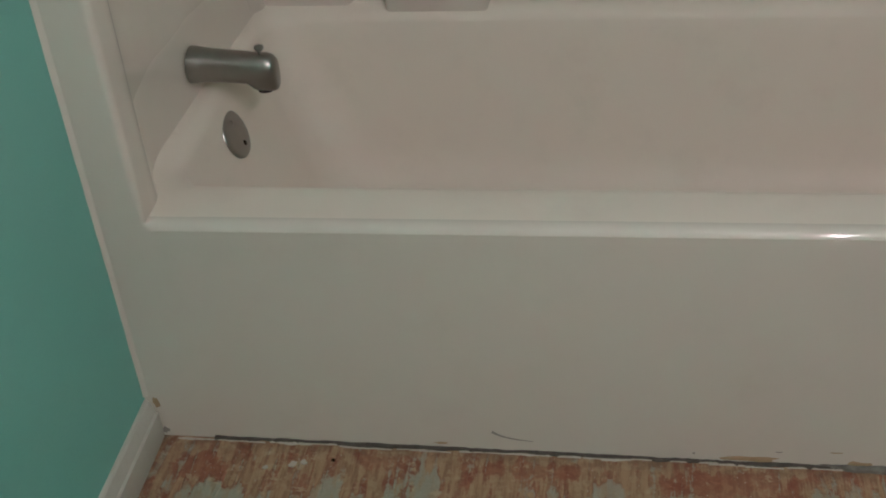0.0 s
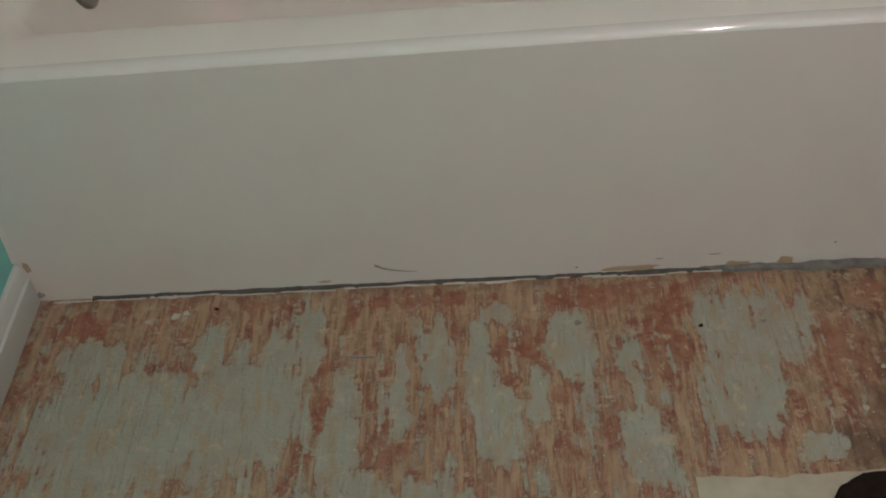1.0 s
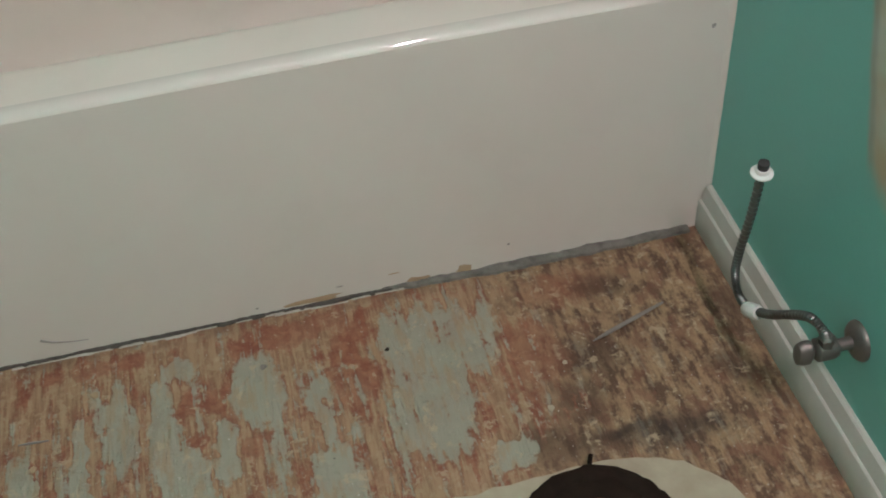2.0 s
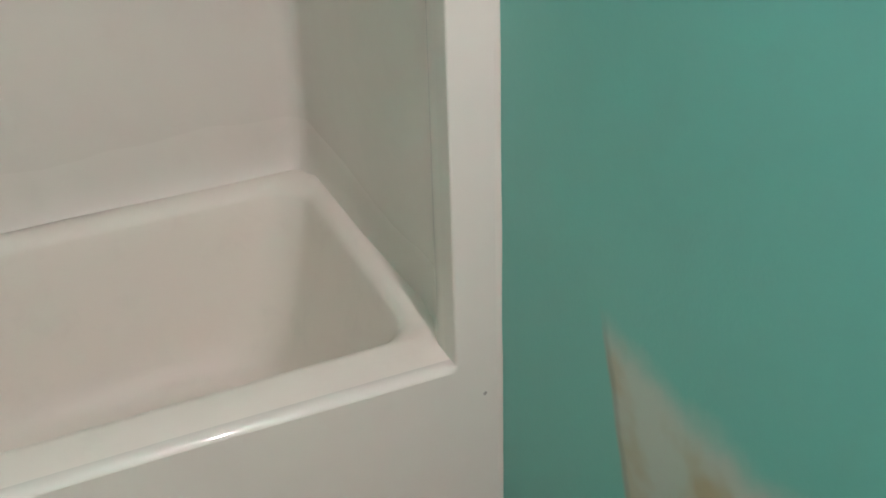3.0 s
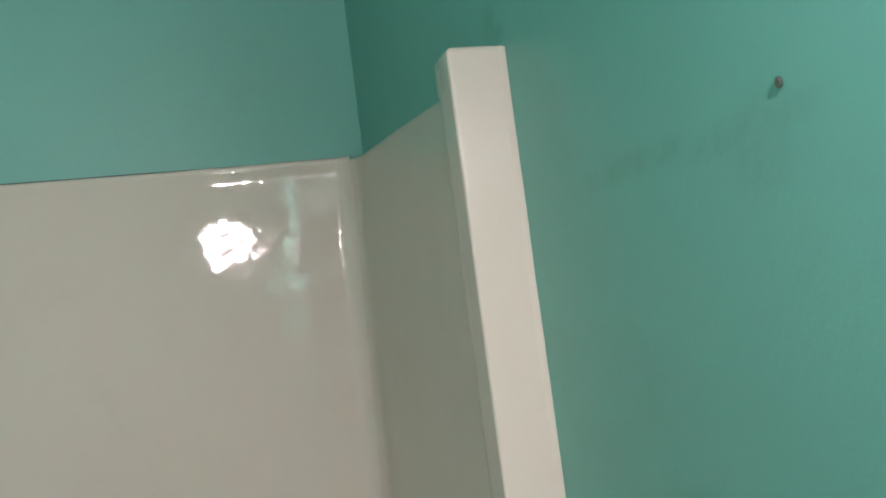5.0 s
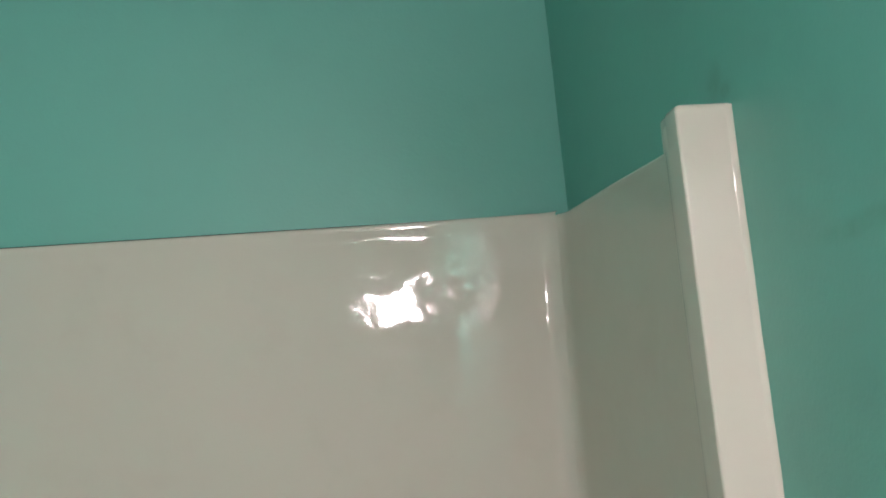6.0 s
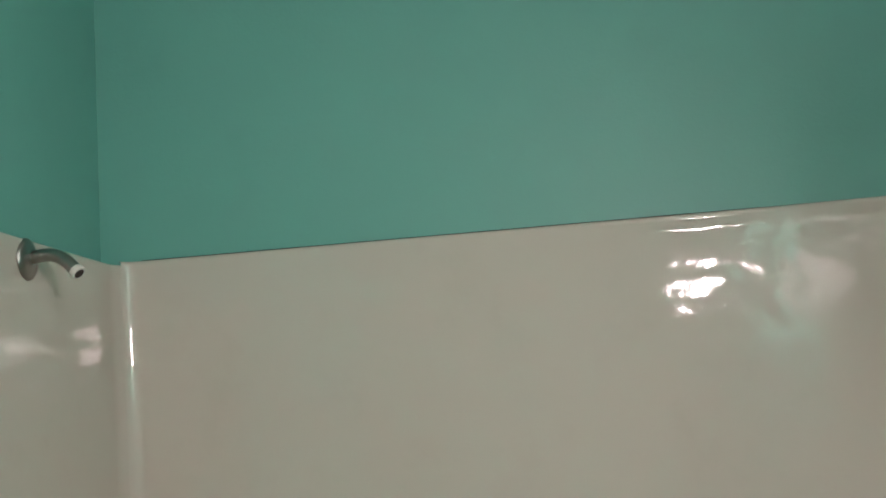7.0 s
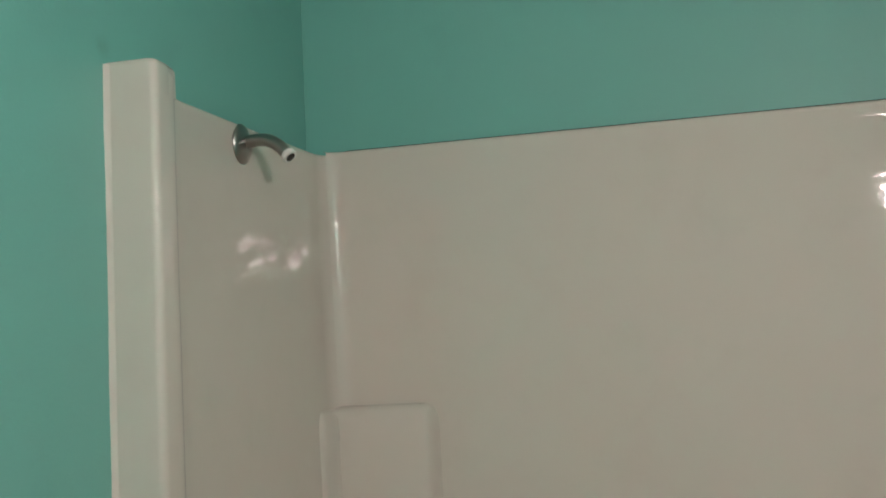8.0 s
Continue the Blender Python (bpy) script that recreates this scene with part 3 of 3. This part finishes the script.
# ---- fittings on the unit ----
spout = thing("tub_spout", (0.04, 0.37, 0.465), "brushed nickel tub spout with a diverter knob", "tub spout")
bm = bmesh.new()
rings = []
for x, zc, ry, rz in ((0.036, 0.462, 0.029, 0.029), (0.046, 0.462, 0.029, 0.029), (0.051, 0.462, 0.027, 0.028), (0.066, 0.461, 0.0255, 0.027), (0.100, 0.459, 0.0235, 0.026),
                      (0.128, 0.457, 0.0225, 0.0260), (0.137, 0.452, 0.0225, 0.0300), (0.143, 0.4505, 0.0225, 0.0315), (0.162, 0.450, 0.0215, 0.0315), (0.170, 0.4485, 0.0200, 0.0300), (0.175, 0.447, 0.0165, 0.0265), (0.177, 0.445, 0.0105, 0.0195)):
    rings.append([(x, 0.37 + ry * math.copysign(abs(math.cos(a)) ** 0.85, math.cos(a)), zc + rz * math.copysign(abs(math.sin(a)) ** 0.85, math.sin(a))) for a in (2 * math.pi * j / 28 for j in range(28))])
part("body", loft(bm, rings, True, True, True), NICKEL, spout, angle=50)
knob = part("diverter_knob", lathe([(0.003, 0), (0.003, 0.008), (0.0065, 0.010), (0.008, 0.013), (0.0075, 0.016), (0.004, 0.018)], (0.152, 0.37, 0.478), (0, 0, 1), 16), NICKEL, spout)
# solid black disc in place of the shaded hollow of the spout
part("outlet", lathe([(0.013, 0), (0.013, 0.004), (0.010, 0.005)], (0.153, 0.37, 0.4175), (0, 0, 1), 16), BLACK, spout)

plate = thing("overflow_plate", (0.083, 0.377, 0.326), "round brushed nickel overflow plate with two screws", "overflow plate")
ax = Vector((1.0, 0, 0.42)).normalized()
c = Vector((0.083, 0.377, 0.329))
disc = part("disc", lathe([(0.042, -0.006), (0.043, 0.001), (0.041, 0.004), (0.036, 0.0065), (0.022, 0.008), (0.008, 0.0085), (0.0, 0.0086)], c, ax, 36), NICKEL, plate)
for dz in (-0.019, 0.019):
    part("screw", lathe([(0.0045, 0.006), (0.0045, 0.0088), (0.003, 0.0098), (0, 0.010)], c + Vector((-dz * 0.42, 0, dz)), ax, 12), GRIME_SHADE if dz < 0 else NICKEL, disc)

arm = thing("shower_arm", (0.02, 0.391, 1.765), "bent nickel shower arm without a shower head", "shower arm")
part("flange", lathe([(0.033, 0), (0.0335, 0.002), (0.032, 0.005), (0.026, 0.009), (0.016, 0.012), (0.012, 0.0125)], (0.018, 0.391, 1.764), (1, 0, 0), 32), NICKEL, arm)
route = smooth_path([(0.020, 0.391, 1.764), (0.045, 0.390, 1.768), (0.068, 0.386, 1.765), (0.088, 0.381, 1.753), (0.103, 0.377, 1.738)], 7)
part("pipe", tube(bmesh.new(), route, 0.0105, 18), NICKEL, arm)
tip, way = route[-1], (route[-1] - route[-3]).normalized()
part("thread_tape", lathe([(0.0108, 0), (0.0120, 0.001), (0.0122, 0.008), (0.0112, 0.010)], tip - way * 0.002, way, 18), TAPE, arm, "white thread tape")
# the pipe is closed; this black plug paints the dark of its bore
part("open_end", lathe([(0.0080, 0), (0.0080, 0.0025), (0.007, 0.0028)], tip + way * 0.006, way, 18), BLACK, arm)

# ---- toilet connections ----
valve = thing("supply_valve", (W, -0.413, 0.181), "grey metal toilet supply stop valve on the wall", "valve")
part("escutcheon", lathe([(0.0255, 0), (0.0255, 0.002), (0.022, 0.007), (0.014, 0.010), (0.012, 0.011)], (W, -0.413, 0.181), (-1, 0, 0), 28), DULL, valve)
part("body", lathe([(0.008, 0.008), (0.008, 0.028), (0.0125, 0.030), (0.0145, 0.036), (0.0145, 0.054), (0.011, 0.057), (0.006, 0.058), (0.006, 0.066)], (W, -0.413, 0.181), (-1, 0, 0), 20), DULL, valve)
bm = lathe([(0.0, 0.060), (0.012, 0.061), (0.0155, 0.064), (0.0155, 0.072), (0.013, 0.078), (0.006, 0.081), (0, 0.081)], (W, -0.413, 0.181), (-1, 0, 0), 24)
for v in bm.verts:
    v.co.z = 0.181 + (v.co.z - 0.181) * 1.15
    v.co.y = -0.413 + (v.co.y + 0.413) * 0.75
part("handle", bm, DULL, valve, "oval valve handle")
part("outlet_nut", lathe([(0.007, 0.008), (0.0095, 0.014), (0.0095, 0.028), (0.007, 0.030)], (W - 0.042, -0.415, 0.181), (-0.25, -0.1, 1), 6), DULL, valve)

hose = thing("supply_hose", (1.46, -0.30, 0.13), "loose braided supply hose with white plastic nuts", "hose")
lower = smooth_path([(1.475, -0.418, 0.206), (1.468, -0.416, 0.222), (1.462, -0.398, 0.224), (1.460, -0.365, 0.195), (1.460, -0.325, 0.153), (1.460, -0.290, 0.122)], 12)
upper = smooth_path([(1.460, -0.270, 0.106), (1.460, -0.240, 0.103), (1.460, -0.222, 0.125), (1.460, -0.224, 0.170), (1.460, -0.236, 0.240), (1.460, -0.243, 0.309)], 16)
for path in (lower, upper):
    part("braid", tube(bmesh.new(), path, [0.0046 + 0.0016 * (i % 2) for i in range(len(path))], 12), BRAID, hose)
part("lower_nut", tube(bmesh.new(), [(1.460, -0.296, 0.126), (1.460, -0.290, 0.121), (1.460, -0.270, 0.106), (1.460, -0.264, 0.102)], [0.008, 0.0105, 0.0105, 0.008], 10), TAPE, hose, "white plastic nut")
part("upper_nut", lathe([(0.007, -0.004), (0.010, -0.001), (0.0140, 0.003), (0.0140, 0.0050), (0.009, 0.0065), (0.009, 0.012)], (1.460, -0.243, 0.311), (0, -0.08, 1), 20), TAPE, hose, "white plastic wing nut")
part("washer", lathe([(0.0055, 0.0), (0.0070, 0.004), (0.0070, 0.012), (0.004, 0.014)], (1.460, -0.244, 0.320), (0, -0.08, 1), 14), BLACK, hose, "black rubber washer")

# ---- floor drain and clutter ----
bm = bmesh.new()
outline = [(0.955, -0.60), (0.957, -0.374), (1.05, -0.380), (1.13, -0.377), (1.22, -0.373), (1.275, -0.380), (1.33, -0.402), (1.372, -0.445), (1.392, -0.51), (1.395, -0.60)]
pad = []
for (xa, ya), (xb, yb) in zip(outline, outline[1:] + outline[:1]):
    for i in range(8):
        x, y = xa + (xb - xa) * i / 8, ya + (yb - ya) * i / 8
        pad.append((x + 0.004 * noise.noise((x * 40, y * 40, 1)), y + 0.004 * noise.noise((x * 40, y * 40, 5))))
loft(bm, [[(x, y, 0.0) for x, y in pad], [(x, y, 0.0022) for x, y in pad]], True, False, True)
tagged(finish("vinyl_patch", bm, CREAM), "cream vinyl remnant under the missing toilet", "flooring remnant")

drain = thing("closet_flange", (1.196, -0.475, 0.0), "rusty open toilet floor flange with a blue rag", "toilet flange")
bm = lathe([(0.074, 0.001), (0.097, 0.001), (0.098, 0.004), (0.095, 0.008), (0.086, 0.0105), (0.078, 0.008), (0.074, 0.003)], (1.196, -0.475, 0.002), (0, 0, 1), 72)
for v in bm.verts:
    out = Vector((v.co.x - 1.196, v.co.y + 0.475, 0))
    v.co += out * (0.05 * noise.noise(v.co * 38) + 0.03 * noise.noise(v.co * 110)) + Vector((0, 0, 0.003 * noise.noise(v.co * 60)))
    v.co.z = max(v.co.z, 0.0024)
part("ring", bm, GRIME_SHADE, drain, "blackened ragged flange ring")
# no hole is cut here; a flat black disc paints its inner shade
part("well", lathe([(0.080, 0.0005), (0.080, 0.0015), (0.0, 0.0016)], (1.196, -0.475, 0.002), (0, 0, 1), 36), GRIME_SHADE, drain, "flat black disc painted as the shade in the open well")
bm = lathe([(0.056, 0.001), (0.056, 0.006), (0.052, 0.008), (0.043, 0.008), (0.040, 0.002)], (1.192, -0.485, 0.002), (0, 0, 1), 48)
for v in bm.verts:
    v.co.z += 0.002 * (1 + noise.noise(v.co * 90))
part("throat", bm, RUST, drain, "rusted pipe throat")
for i, (cx, cy, r, m) in enumerate(((1.197, -0.470, 0.021, BLUE), (1.178, -0.486, 0.018, BLUE), (1.226, -0.470, 0.015, RUST), (1.160, -0.452, 0.016, RUST))):
    bm = bmesh.new()
    bmesh.ops.create_icosphere(bm, subdivisions=3, radius=r, matrix=Matrix.Translation((cx, cy, 0.008)) @ Matrix.Diagonal((1, 0.8, 0.35, 1)))
    for v in bm.verts:
        v.co += Vector((0.006 * noise.noise(v.co * 70), 0.006 * noise.noise(v.co * 70 + Vector((9, 0, 0))), 0.008 * noise.noise(v.co * 55)))
        v.co.z = max(v.co.z, 0.0036)
    part("rag" if m is BLUE else "rust_flake", bm, m, drain, "crumpled blue rag" if m is BLUE else "")
part("bolt", lathe([(0.003, 0), (0.003, 0.016), (0.0018, 0.0175)], (1.214, -0.374, 0.003), (0.05, 0, 1), 10), GRIME_SHADE, drain)
part("bolt", lathe([(0.003, 0), (0.003, 0.016), (0.0018, 0.0175)], (1.180, -0.566, 0.003), (0.05, 0, 1), 10), GRIME_SHADE, drain)

bm = bmesh.new()
tube(bm, [(1.284, -0.181, 0.003), (1.31, -0.1725, 0.0042), (1.36, -0.155, 0.0045), (1.402, -0.139, 0.003)], [0.0012, 0.003, 0.0032, 0.0018], 7)
tagged(finish("wood_splinter", bm, GREYWOOD), "long grey wood splinter on the subfloor", "splinter")
bm = tube(bmesh.new(), [(0.500, -0.145, 0.0016), (0.520, -0.1465, 0.0022), (0.540, -0.148, 0.0016)], [0.001, 0.0019, 0.001], 6)
tagged(finish("staple", bm, SCUFF), "small dark staple lying on the subfloor", "staple")
for x, y, r, seed, m, name, label in (
        (0.236, -0.048, 0.008, 1, CHALK, "plaster_chip", "small white plaster chip on the subfloor"), (0.252, -0.043, 0.006, 2, CHALK, "plaster_chip", "small white plaster chip on the subfloor"),
        (0.195, -0.057, 0.005, 3, CHALK, "plaster_chip", "tiny white plaster chip on the subfloor"), (0.297, -0.036, 0.004, 4, GRIME_SHADE, "tar_chip", "tiny black chip near the tub"),
        (1.005, -0.115, 0.0035, 5, GRIME_SHADE, "tar_chip", "tiny black chip on grey residue"), (0.832, -0.098, 0.006, 6, GREYWOOD, "wood_chip", "small grey wood chip on the subfloor"),
        (1.235, -0.205, 0.005, 7, CREAM, "plaster_chip", "small white plaster chip on the subfloor"), (1.195, -0.275, 0.006, 8, CREAM, "plaster_chip", "small white plaster chip on the subfloor"),
        (0.705, -0.255, 0.003, 9, CHALK, "plaster_chip", "tiny white plaster chip on the subfloor"), (0.52, -0.19, 0.006, 10, STAIN, "vinyl_chip", "small tan vinyl flake on the subfloor"),
        (0.60, -0.085, 0.007, 11, STAIN, "vinyl_chip", "small tan vinyl flake on the subfloor"), (0.06, -0.17, 0.006, 12, STAIN, "vinyl_chip", "small tan vinyl flake on the subfloor")):
    tagged(finish(name, flake(x, y, r, 0.0016, seed), m), label, "debris")

bm = lathe([(0.002, -0.002), (0.002, 0.0008), (0.0045, 0.001), (0.0045, 0.0022), (0.003, 0.0034), (0, 0.0036)], (W, -0.539, 1.608), (-1, 0, 0), 14)
tagged(finish("wall_screw", bm, NICKEL), "bare metal screw sticking out of the teal wall", "screw")

# ---- lamp over the vanity side ----
lamp = thing("vanity_light", (W, -1.44, 1.905), "wall light bar with three lit frosted globes", "wall lamp")
part("backplate", slab(W - 0.02, W, -1.70, -1.18, 1.88, 1.93, bevel=0.006), DULL, lamp)
for y in (-1.58, -1.44, -1.30):
    holder = part("socket", lathe([(0.026, 0), (0.026, 0.008), (0.012, 0.02), (0.012, 0.076), (0.022, 0.084), (0.022, 0.110)], (W - 0.02, y, 1.905), (-1, 0, 0), 20), DULL, lamp)
    bm = bmesh.new()
    bmesh.ops.create_icosphere(bm, subdivisions=3, radius=0.028, matrix=Matrix.Translation((W - 0.160, y, 1.905)))
    part("globe", bm, GLOW, holder, "lit frosted glass globe")
